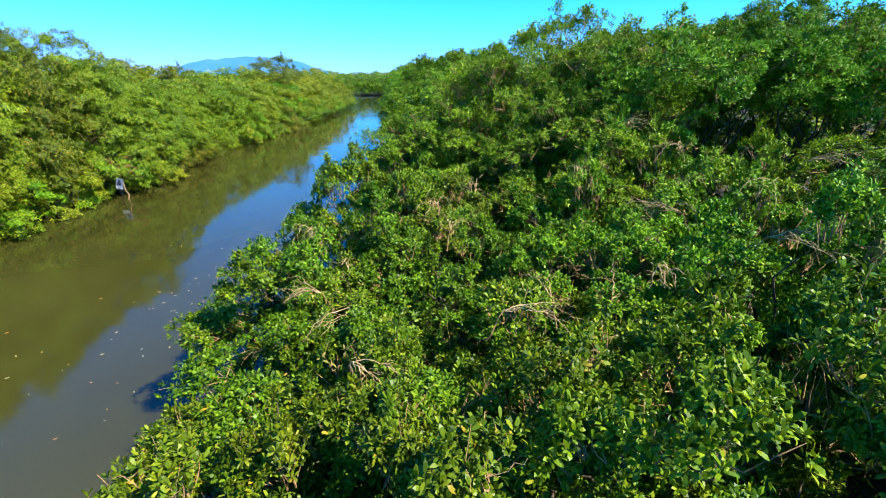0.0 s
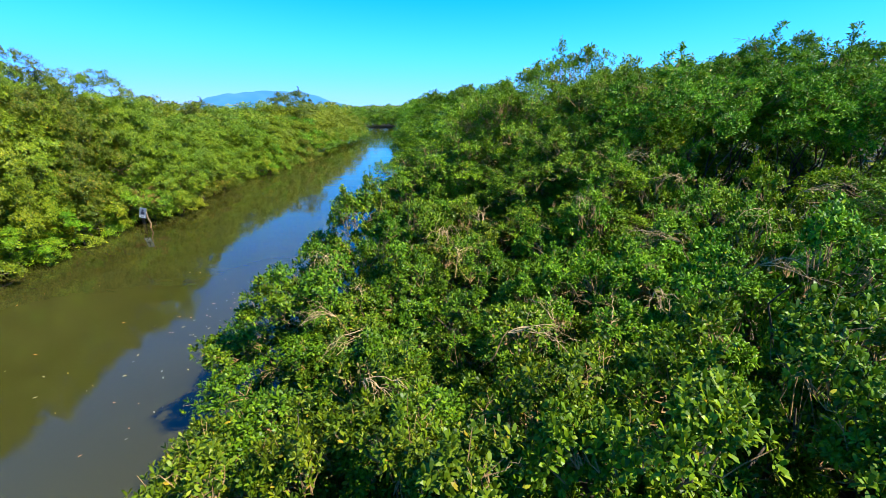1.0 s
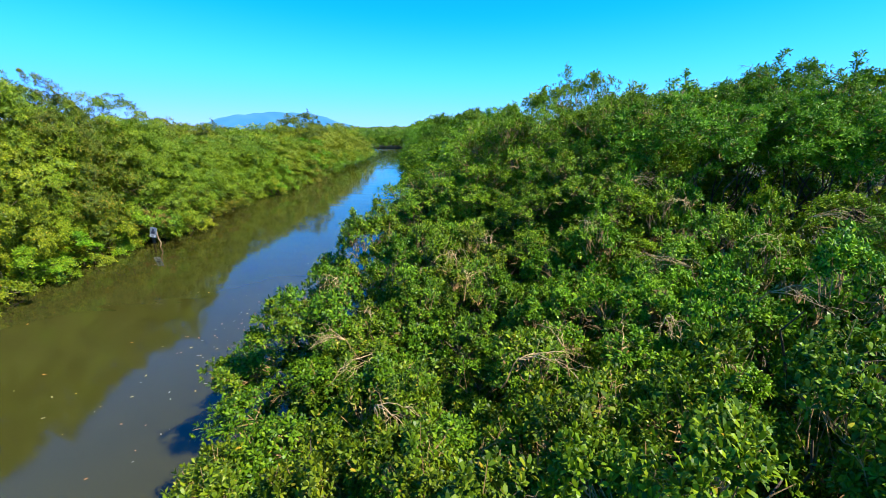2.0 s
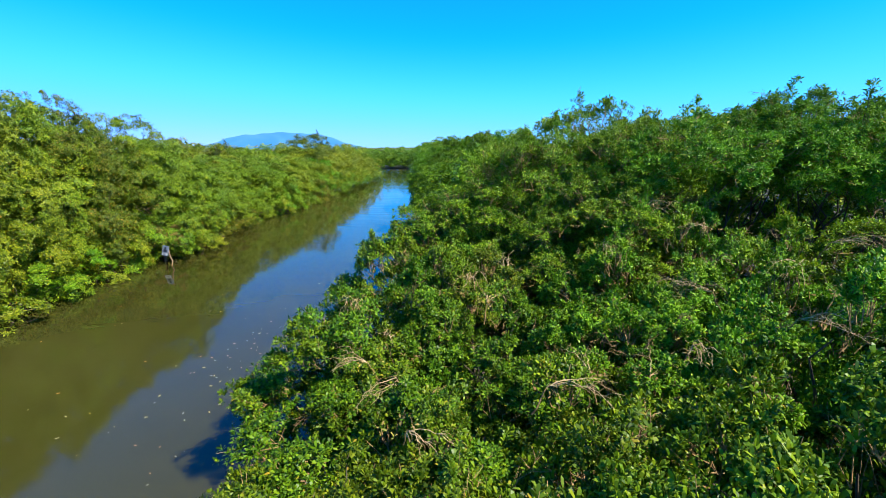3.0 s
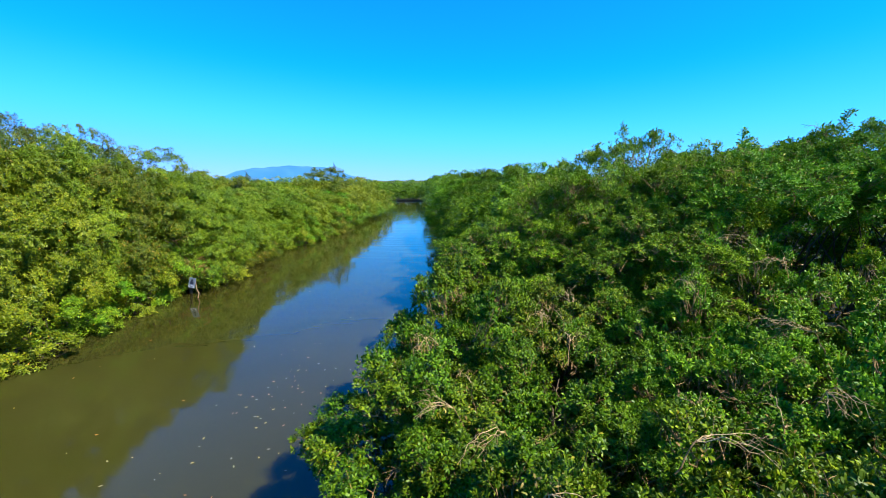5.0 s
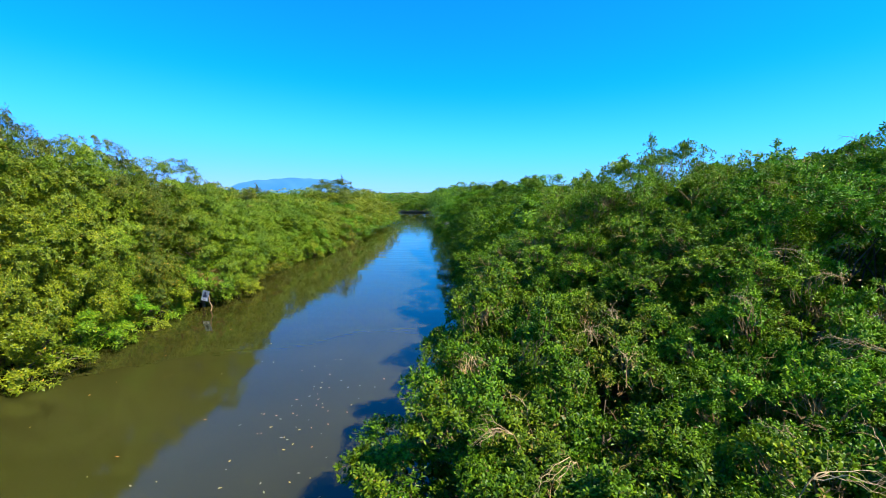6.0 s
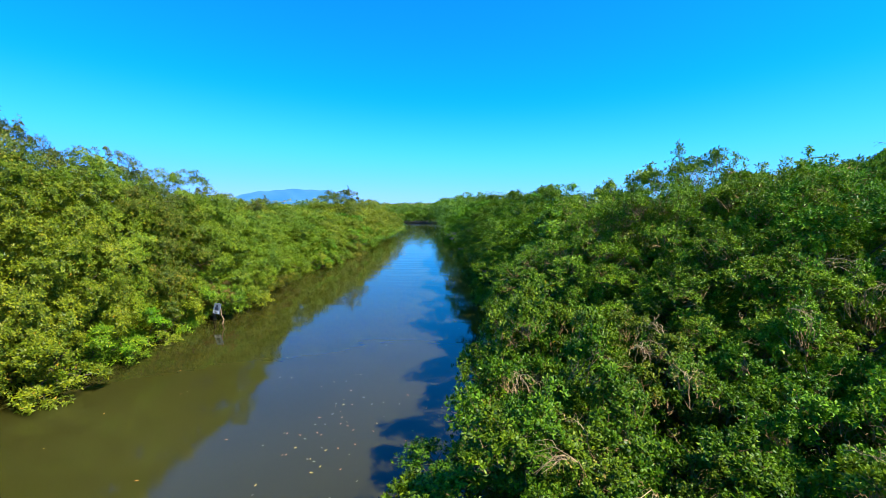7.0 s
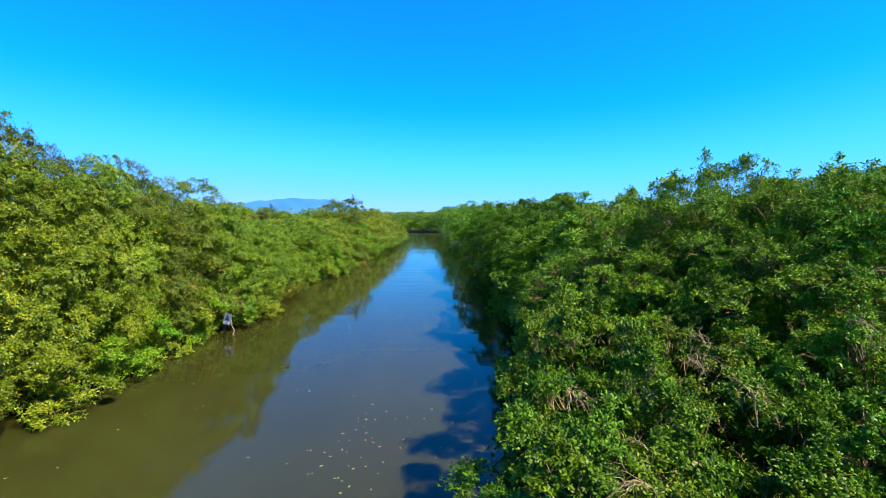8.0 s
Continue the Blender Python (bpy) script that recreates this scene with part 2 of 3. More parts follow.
def crown_lobes(rng, radius, low, high, boughs, pads, bough_size, ragged):
    """Centres, outward ways and radii of the leaf pads: boughs stand over a lumpy dome with gaps between them, pads sit on each bough."""
    i = np.arange(boughs) + 0.5
    up = 1 - 1.6 * i / boughs                                # from the top down to the skirt
    phi = i * 2.399963 + rng.uniform(0, 6.3) + rng.normal(0, 0.25, boughs)
    flat = np.clip(1 - up**2, 0, 1) ** 0.45                   # a broad, full top
    d = np.stack([flat * np.cos(phi), flat * np.sin(phi), up], 1)
    reach = (1.04 - ragged * 3.0 * rng.uniform(0, 1, boughs) ** 1.4)[:, None]
    mid = low + (high - low) * 0.42
    half = np.where(d[:, 2:3] > 0, high - mid, mid - low)
    scale = np.concatenate([np.full((boughs, 2), radius), half], 1)
    core = d * scale * reach + np.array([0, 0, mid])
    own = np.repeat(np.arange(boughs), pads)
    size = bough_size * rng.uniform(0.75, 1.25, boughs)
    way = unit(rng.normal(0, 0.8, (len(own), 3)) + d[own] * 0.8 + np.array([0, 0, 0.55]))
    centre = core[own] + way * (size[own] * rng.uniform(0.62, 0.95, len(own)))[:, None] * np.array([1.0, 1.0, 0.85])
    return centre, unit(d[own] + way), size[own] * rng.uniform(0.30, 0.54, len(own)), mid, half.max()


LEAVES = {}


def build_tree(seed, radius, height, low, boughs, pads, tufts, leaves, length, fold, leaf, detail, bough_size, ragged=0.16, dead=0, bias=0.9, pad_flat=0.85, tilt=0.5, spread=(0.75, 1.5), shoots=0):
    """A mangrove: stems on prop roots, crooked limbs, and a crown of leaf whorls on lumpy boughs. An Empty at its base."""
    rng = np.random.default_rng(seed)
    root = new("mangrove_tree")
    lobes = boughs * pads
    core_leaves = 150 if detail == 2 and height < 3 else (25, 110, 330, 330)[detail + 1]
    centre, out, size, mid, half = crown_lobes(rng, radius, low, height - bough_size * 1.0, boughs, pads, bough_size, ragged)
    # leaf whorls over the outer side of every bough
    each = np.repeat(np.arange(lobes), tufts)
    d = unit(rng.normal(0, 1, (len(each), 3)) + out[each] * 0.75 + np.array([0, 0, bias]))
    place = centre[each] + d * (size[each] * rng.uniform(0.2, 1.08, len(each)) ** 0.45)[:, None] * np.array([1.12, 1.12, pad_flat])
    axis = unit(d * 0.8 + out[each] * tilt + np.array([0, 0, 0.45]) + rng.normal(0, 0.22, d.shape))
    keep = place[:, 2] > 0.06
    place, axis = place[keep], axis[keep]
    # young shoots that stand out over the top
    stems = []
    high = np.argsort(-(centre[:, 2] + rng.normal(0, 0.25, lobes)))[:shoots]
    for p in high:
        w = unit(np.array([rng.normal(0, 0.35), rng.normal(0, 0.35), 1.0]))
        line = bent(rng, centre[p], centre[p] + w * (size[p] + rng.uniform(0.02, 0.26)), 6, 0.25)
        stems.append(line)
        knots = np.repeat(line[2:], [3, 4, 5, 6], axis=0)
        place = np.concatenate([place, knots + rng.normal(0, 0.05, knots.shape)])
        axis = np.concatenate([axis, unit(w + rng.normal(0, 0.45, knots.shape))])
    verts, faces = leaf_mesh(rng, place, axis, leaves, length, fold, spread)
    # older, larger leaves deep in the boughs, which close the crown against the light
    inner = unit(rng.normal(0, 1, (core_leaves, 3))) * rng.uniform(0.15, 0.78, (core_leaves, 1)) * np.array([radius, radius, half]) + np.array([0, 0, mid])
    inner = inner[inner[:, 2] > 0.15]
    v2, f2 = leaf_mesh(rng, inner, unit(rng.normal(0, 1, inner.shape) + np.array([0, 0, 0.8])), 5, 0.085 if detail == 2 else 0.115, 1)
    verts, faces = joined([(verts, faces), (v2, f2)])
    LEAVES[root.name] = verts, faces
    if detail < 0:
        return root
    crown = child("crown", mesh_from("crown", verts, faces, leaf), root)
    for line in stems:
        v, f = tube(line, np.linspace(0.008, 0.003, 6), 3)
        child("shoot", mesh_from("shoot", v, f, BARK), root)
    # stems, limbs and roots
    fork = np.array([rng.normal(0, 0.1), rng.normal(0, 0.1), height * 0.30])
    v, f = tube(bent(rng, (0, 0, -0.3), fork, 5), np.linspace(0.10, 0.06, 5) * (height / 4) ** 0.5, 7)
    child("trunk", mesh_from("trunk", v, f, BARK, True), root)
    if detail >= 1:
        order = rng.permutation(lobes)[:6]
        for p in order:
            v, f = tube(bent(rng, fork + (0, 0, -0.15), fork + (centre[p] - fork) * 0.72, 6, 0.3), np.linspace(0.032, 0.009, 6), 5)
            child("limb", mesh_from("limb", v, f, BARK, True), root)
        for q in range(4):
            a = q * 1.57 + rng.uniform(-0.5, 0.5)
            end = np.array([math.cos(a) * rng.uniform(0.35, 0.7), math.sin(a) * rng.uniform(0.35, 0.7), -0.35])
            v, f = tube(bent(rng, (0, 0, height * 0.2), end, 6, 0.08, 0.25), np.linspace(0.03, 0.018, 6), 5)
            child("prop_root", mesh_from("prop_root", v, f, BARK, True), root)
    if detail >= 2:
        pieces = []
        for p in range(lobes):
            for q in range(2):
                w = unit(rng.normal(0, 1, 3) + out[p] * 0.8 + np.array([0, 0, 0.4]))
                end = centre[p] + w * size[p] * rng.uniform(0.8, 1.15)
                pieces.append(tube(bent(rng, centre[p] - out[p] * 0.25, end, 4, 0.35), np.linspace(0.007, 0.0025, 4), 3))
        v, f = joined(pieces)
        tagged(child("brushwood", mesh_from("brushwood", v, f, TWIG), root, "bare pale grey-brown twigs"), kind="stuff")
        # dead, leafless branches that lie over the top of the crown
        for q in range(dead):
            p = int(rng.integers(0, lobes // 3))
            foot = centre[p] + out[p] * size[p] * 0.4
            flat = unit(np.array([rng.normal(), rng.normal(), 0.12]))
            reach = rng.uniform(0.25, 0.45)
            line = bent(rng, foot, foot + flat * reach + np.array([0, 0, size[p] * 0.6]), 6, 0.3, 0.18)
            bits = [tube(line, np.linspace(0.0050, 0.0022, 6), 4)]
            for w in range(9):
                a = line[rng.integers(1, 5)]
                e = a + unit(flat + rng.normal(0, 0.6, 3)) * reach * rng.uniform(0.25, 0.5)
                bits.append(tube(bent(rng, a, e, 4, 0.3, 0.1), np.linspace(0.0028, 0.0014, 4), 3))
            v, f = joined(bits)
            child("dead_branch", mesh_from("dead_branch", v, f, TWIG), root, "leafless pale dead branch")
    return root


# ---- the river's course ----
def left_shore(y):
    return np.interp(y, [-60, 5, 8, 9.5, 12, 14.8, 15.8, 17.5, 21, 25, 30, 40, 63, 70], [-11, -14.1, -14.1, -13.6, -14.35, -14.7, -14.7, -13.9, -15.4, -16.6, -16.5, -17.5, -20.4, -21.3])


def right_shore(y):
    return np.interp(y, [-60, -2, 0, 3, 4.5, 5.7, 6.5, 8, 10, 13, 15, 20, 27, 35, 47, 68, 92], [1.0, -0.6, -1.2, -3.2, -4.0, -3.9, -3.7, -3.5, -3.6, -3.8, -4.1, -5.1, -6.7, -8.7, -11.5, -16.8, -22.5])


def bank_distance(x, y):
    """Metres from the water's edge: inland above 0, in the river below."""
    straight = np.maximum(left_shore(y) - x, x - right_shore(y))
    bend = np.maximum(np.maximum(65.0 - y, y - 92.0), x - right_shore(y))
    return np.where(y < 66, np.minimum(straight, np.maximum(bend, -9)), bend)


# ---- ground and water ----
def build_ground():
    inner_x = np.concatenate([[-4500, -1500, -500, -200, -110], np.arange(-70, 40.1, 1.0), [70, 120, 250, 600, 1500, 4500]])
    inner_y = np.concatenate([[-4500, -1200, -400, -150], np.arange(-60, 110.1, 1.25), [150, 260, 600, 1500, 4500]])
    X, Y = np.meshgrid(inner_x, inner_y)
    d = bank_distance(X, Y)
    d = d - 1.5                                         # the roots stand in shallow water
    Z = np.where(d > 0, np.minimum(0.28, 0.05 + d * 0.15), np.maximum(-1.6, d * 0.6 - 0.03))
    Z = Z + 0.05 * np.sin(X * 1.7 + 0.6 * Y) * np.cos(Y * 1.3 - 0.4 * X) * (d > 0.5)
    nx, ny = len(inner_x), len(inner_y)
    verts = np.stack([X, Y, Z], -1).reshape(-1, 3)
    i = (np.arange(ny - 1)[:, None] * nx + np.arange(nx - 1)[None]).ravel()
    faces = np.stack([i, i + 1, i + nx + 1, i + nx], 1)
    g = new("ground", mesh_from("ground", verts, faces, MUD, True))
    tagged(g, "dark wet mud under the mangroves", "ground", kind="structure")
    w = new("water", mesh_from("water", [(-75, -60, 0), (20, -60, 0), (20, 100, 0), (-75, 100, 0)], [(0, 1, 2, 3)], WATER))
    tagged(w, "calm murky olive-brown river reflecting sky and trees", "river", kind="structure")


build_ground()


def build_mountain():
    n, m = 70, 9
    t = np.linspace(0, 1, n)
    ridge = 80 + 80 * np.exp(-((t - 0.52) / 0.17) ** 2) + 40 * np.exp(-((t - 0.30) / 0.12) ** 2) + 40 * np.exp(-((t - 0.72) / 0.10) ** 2)
    ridge = ridge * np.clip(np.minimum(t, 1 - t) * 5, 0, 1) + 2.0 * np.sin(t * 31) + 1.2 * np.sin(t * 83 + 1)
    mid, along, back = np.array([-2052, 3702]), np.array([0.84, 0.54]), np.array([-0.54, 0.84])
    verts = []
    for j in range(m):
        f = j / (m - 1)
        for i in range(n):
            p = mid + along * (t[i] - 0.5) * 1500 + back * (f - 0.5) * 500
            verts.append((p[0], p[1], max(-8, 0.87 * ridge[i] * (1 - abs(2 * f - 1) ** 1.3) + 2.5 * math.sin(i * 0.9 + j * 2.1))))
    faces = [(j * n + i, j * n + i + 1, (j + 1) * n + i + 1, (j + 1) * n + i) for j in range(m - 1) for i in range(n - 1)]
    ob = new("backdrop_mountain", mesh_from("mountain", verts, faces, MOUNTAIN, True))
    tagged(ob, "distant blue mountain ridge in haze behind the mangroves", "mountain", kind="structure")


build_mountain()

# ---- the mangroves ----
NEAR = [build_tree(11 + i, 1.5, 2.6, 0.7, 16, 9, 22, 8, 0.058, 3, (LEAF_SUNNY, LEAF_SUNNY, LEAF_SHADED)[i], 2, 0.46, 0.07, 4, 0.9, 0.75, 0.2, (0.65, 1.5), 2) for i in range(3)]
BUSH = [build_tree(21 + i, 1.5, 2.6, 0.6, 16, 9, 20, 8, 0.062, 3, (LEAF, LEAF_LIGHT, LEAF_SHADED, LEAF_LIGHT, LEAF_SUNNY)[i], 2, 0.46, 0.08, 3, 1.4, 0.75, 0.2, (0.65, 1.5), 2) for i in range(5)]
SHORE = [build_tree(16 + 2 * i, 1.3, 2.6, 0.5, 14, 9, 22, 9, 0.060, 3, LEAF_SHADED, 2, 0.48, 0.14, 0, 1.2, 0.75, 0.2, (0.65, 1.5), 2) for i in range(2)]
LOW = [build_tree(26 + i, 1.5, 2.6, 0.2, 12, 8, 11, 6, 0.105, 0, LEAF, 0, 0.55, 0.12) for i in range(2)]
WALL = [build_tree(31 + i, 1.5, 5.2, 0.1, 38, 10, 11, 8, 0.080, 1, (LEAF, LEAF_LIGHT, LEAF, LEAF_LIGHT)[i], 2, 0.62, 0.04, dead=4, spread=(0.7, 1.5), shoots=2) for i in range(4)]
RAISED = [build_tree(131 + i, 1.5, 5.2, 3.8, 22, 10, 14, 8, 0.080, 1, LEAF_LIGHT if i == 1 else LEAF, 2, 0.55, 0.04, dead=4, spread=(0.7, 1.5), shoots=2) for i in range(2)]
BANK = [build_tree(141 + i, 1.5, 5.2, 0.3, 31, 10, 12, 8, 0.090, 1, LEAF_SHADED if i else LEAF, 1, 0.62, 0.06, shoots=1) for i in range(2)]
BACK = [build_tree(36 + i, 1.5, 5.2, 0.4, 26, 9, 13, 6, 0.105, 0, LEAF_LIGHT if i % 2 else LEAF, 0, 0.66, 0.05, shoots=2) for i in range(3)]
WARM = [build_tree(41 + i, 1.45, 5.2, 0.1, 32, 10, 22, 7, 0.078, 0, LEAF_WARM, 1, 0.64, 0.05) for i in range(3)]
WARM_FAR = [build_tree(43 + i, 1.45, 5.2, 0.1, 26, 9, 12, 5, 0.115, 0, LEAF_WARM, 0, 0.68, 0.06) for i in range(2)]
OLIVE = [build_tree(46 + i, 1.55, 5.2, 0.1, 38, 10, 19, 7, 0.074, 0, LEAF_OLIVE, 1, 0.64, 0.03, shoots=2) for i in range(3)]
SKIRT = [build_tree(61 + i, 1.05, 1.9, -0.45, 9, 8, 19, 6, 0.080, 0, (LEAF_WARM, LEAF, LEAF_OLIVE)[i], 1, 0.50, 0.10) for i in range(3)]
FAR = [build_tree(51 + i, 1.8, 5.2, -0.2, 14, 8, 14, 4, 0.17, 0, LEAF_WARM if i else LEAF, 0, 0.95, 0.07) for i in range(3)]
# greener far trees for the right bank, its shade put into the leaf colour
FAR_GREEN = [build_tree(56 + i, 1.8, 5.2, -0.2, 14, 8, 14, 4, 0.17, 0, LEAF, 0, 0.95, 0.07) for i in range(2)]
DRY = build_tree(71, 0.65, 1.5, 0.3, 9, 5, 20, 7, 0.05, 1, LEAF_DRY, 0, 0.28, 0.12)
USED = set()
PLANTED = []
WOODS = {False: [], True: []}                            # by bank: trees that join the woods


def canopy_top(x, y, reach=0.35):
    """The height of the leaves over a place."""
    top = 1.0
    for a, b, m, name in PLANTED:
        if (x - a) ** 2 + (y - b) ** 2 < 4:
            v = LEAVES[name][0] @ m[:3, :3].T + m[:3, 3]
            v = v[(v[:, 0] - x) ** 2 + (v[:, 1] - y) ** 2 < reach**2, 2]
            if len(v):
                top = max(top, float(np.percentile(v, 90)))
    return top


def plant(kinds, natural, rng, x, y, height, spread, label, group, lone=False):
    """One tree of a kind: the first use moves the tree itself, later ones are copies."""
    src = kinds[int(rng.integers(len(kinds)))]
    if (y > 40 or y < -5.5) and not lone:                 # too far off, or behind the walk: part of the woods
        WOODS["far bank" in group].append((x, y, height, spread * (0.6 if natural < 2 else 0.85)))
        return None
    m = pose(x, y, 0.0, rz=float(rng.uniform(0, 360))) @ Matrix.Diagonal((spread, spread, height / natural, 1))
    if src.name in USED:
        ob = copy_thing(src, Matrix.Identity(4))
    else:
        ob = src
        USED.add(src.name)
    ob.matrix_basis = m
    PLANTED.append((x, y, np.array(m), src.name))
    return tagged(ob, label, "mangrove tree", group)


def grid(rng, x0, x1, y0, y1, step, jitter=0.3):
    row = 0
    y = y0
    while y < y1:
        x = x0 + (step / 2 if row % 2 else 0)
        while x < x1:
            yield x + rng.normal(0, step * jitter * 0.5), y + rng.normal(0, step * jitter * 0.5)
            x += step
        y += step * 0.87
        row += 1


def right_height(x, y):
    """Top of the canopy on the right bank: low bushes in front, a taller stand behind."""
    ease = lambda v: v * v * (3 - 2 * v)
    edge = 10.4 + 0.25 * min(max(x - 2, 0), 4)
    s = ease(float(np.clip((y - edge + 1.3) / 2.4, 0, 1)))
    low = float(np.interp(x, [-4, -2, 0, 2, 4, 8], [2.35, 2.45, 2.75, 3.0, 3.35, 3.5])) + 0.35 * float(np.clip((y - 6.3) / 1.5, 0, 1))
    tall = 4.3 + 1.27 * ease(float(np.clip((x + 1.7) / 3.3, 0, 1))) + 0.28 * float(np.clip((x - 2.5) / 4, 0, 1)) + 0.15 * math.sin(x * 1.1 + y * 0.6)
    hollow = math.exp(-((x - 4.2) / 1.6) ** 4 - ((y - 9.6) / 0.8) ** 4)      # a shaded gap in front of the stand
    return (low + (tall - low) * s) * (1 - 0.6 * hollow)


def left_height(y, d):
    """Top of the canopy on the left bank, d metres in from the water."""
    top = float(np.interp(y, [4, 9, 10.5, 12.3, 14, 16, 17.4, 19, 22, 28, 33, 40, 60, 70], [5.8, 6.5, 6.9, 7.25, 7.15, 6.6, 5.9, 5.4, 5.35, 5.15, 4.9, 5.1, 5.1, 4.6]))
    foot = float(np.interp(y, [8, 17, 19.5], [0.64, 0.62, 0.52]))
    return top * (foot + (1 - foot) * min(1.0, d / 3.4))


HOLES = [(0.0, 7.6, 0.8), (0.3, 5.2, 0.6), (-2.7, 4.7, 0.6), (4.6, 6.3, 0.7), (1.9, 6.0, 0.5), (-0.5, 6.1, 0.5), (3.0, 5.0, 0.5)]      # dark openings between the low bushes


BUSH_LABEL = "leafy green mangrove bush with bare twigs on the river bank"
TALL_LABEL = "tall dense green mangrove standing behind lower bushes"
BANK_LABEL = "dense green mangrove overhanging the shaded river bank"
LEFT_LABEL = "sunlit yellow-green mangrove leaning towards the water"
SKIRT_LABEL = "low bright green mangrove shrub trailing into the water"
DISTANT = []                                           # what is too far off to tell tree from tree


def plant_right():
    rng = np.random.default_rng(5)
    for y in np.arange(3.3, 15.5, 1.15):                 # the row along the water
        x = float(right_shore(y)) + float(np.interp(y, [3, 4.5, 5.5, 6, 8.5, 10], [1.85, 1.85, 1.3, 0.95, 0.92, 1.6])) + rng.normal(0, 0.08)
        h = float(np.interp(y, [3, 4.5, 5.5, 7, 8.5, 10, 15], [2.25, 2.3, 2.4, 2.75, 2.95, 2.9, 3.0])) * rng.uniform(0.94, 1.06)
        first = y < 4
        plant(NEAR[:1] if first else (SHORE[1:] if y < 6 else SHORE), 2.6, rng, x + 0.45 * first, float(y), h * (1.06 if first else 1), 0.75 if first else 0.88, BUSH_LABEL, "mangroves of the near bank")
    plant(SHORE[1:], 2.6, rng, -3.1, 5.95, 1.85, 0.82, "low mangrove shrub leaning over the water", "mangroves of the near bank")
    plant(NEAR[:1], 2.6, rng, -1.75, 2.6, 2.35, 0.78, BUSH_LABEL, "mangroves of the near bank")
    for x, y in grid(rng, -4, 9, 1.6, 10.2, 1.5, 0.35):      # the mat of low bushes
        d = float(x - right_shore(y))
        h = right_height(x, y)
        if d < 2.0 or h > 3.75 or x > 2.6 + 0.9 * y or (x > 2.2 and y > 9.0):
            continue
        h *= rng.uniform(0.78, 1.08)
        for a, b, r in HOLES:
            if (x - a) ** 2 + (y - b) ** 2 < r * r:
                h *= 0.66
        # darker leaf kinds riverward, lighter inland: how the sun falls is put into colour
        kinds = NEAR if y < 5.2 else (BUSH[::2] if x < 0.8 else BUSH[:2] + BUSH[3:4])
        plant(kinds, 2.6, rng, x, y, h, 0.84, BUSH_LABEL, "mangroves of the near bank")
    plant(NEAR[:1], 2.6, np.random.default_rng(15), -1.15, 2.65, 2.45, 0.7, BUSH_LABEL, "mangroves of the near bank")
    for x, y in grid(rng, -4, 16, 0.6, 15.5, 1.75):          # the taller stand behind, and the bank away from the river
        d = float(x - right_shore(y))
        h = right_height(x, y)
        low = h <= 3.75
        gap = 2.2 < x < 8.5 and 9.0 < y < 13.2               # the stand opens underneath here
        if d < 2.0 or (gap and y < 10.0) or (low and x < 2.6 + 0.9 * y and x < 9):
            continue
        h *= rng.uniform(0.93, 1.03)
        if gap:
            plant(RAISED, 5.2, rng, x, y, max(h * 0.97, 5.0), 1.0, "tall mangrove with a high crown over deep shade", "mangroves of the near bank")
        elif low:
            plant(LOW, 2.6, rng, x, y, h, 1.05, BUSH_LABEL, "mangroves of the near bank")
        elif y > 13.3 and x > 12:
            plant(FAR_GREEN, 5.2, rng, x, y, h * 0.92, 0.9, TALL_LABEL, "mangroves of the near bank")
        elif y > 13.0:
            plant(BACK, 5.2, rng, x, y, h, 1.0, TALL_LABEL, "mangroves of the near bank")
        else:
            plant(WALL, 5.2, rng, x, y, h, 0.9, TALL_LABEL, "mangroves of the near bank")
    for x, y in grid(rng, -4, 16, -8, 0.4, 2.1):         # the bank goes on behind the start
        if x - right_shore(y) > 0.6:
            plant(BUSH, 2.6, rng, x, y, rng.uniform(2.2, 2.6), 1.05, BUSH_LABEL, "mangroves of the near bank")
    for x, y in grid(rng, -24, 14, 16.2, 97, 2.7):
        d = float(x - right_shore(y))
        if d < 2.1:
            continue
        h = rng.uniform(0.94, 1.06) * float(np.interp(y, [16, 24, 34], [4.85, 5.1, 5.35])) * (0.9 if d < 2.6 else 1.0)
        if d < 5.2 and (y < 32 or d < 3.6):
            plant(BANK if d < 3.6 else (WALL if y < 19 else BACK), 5.2, rng, x, y, h, 1.15, BANK_LABEL, "mangroves of the near bank")
        elif d < 5:
            plant(FAR_GREEN, 5.2, rng, x, y, h, 1.05, BANK_LABEL, "mangroves of the near bank")
        elif d < 14:
            DISTANT.append((x, y, h - 0.5, 1.2))


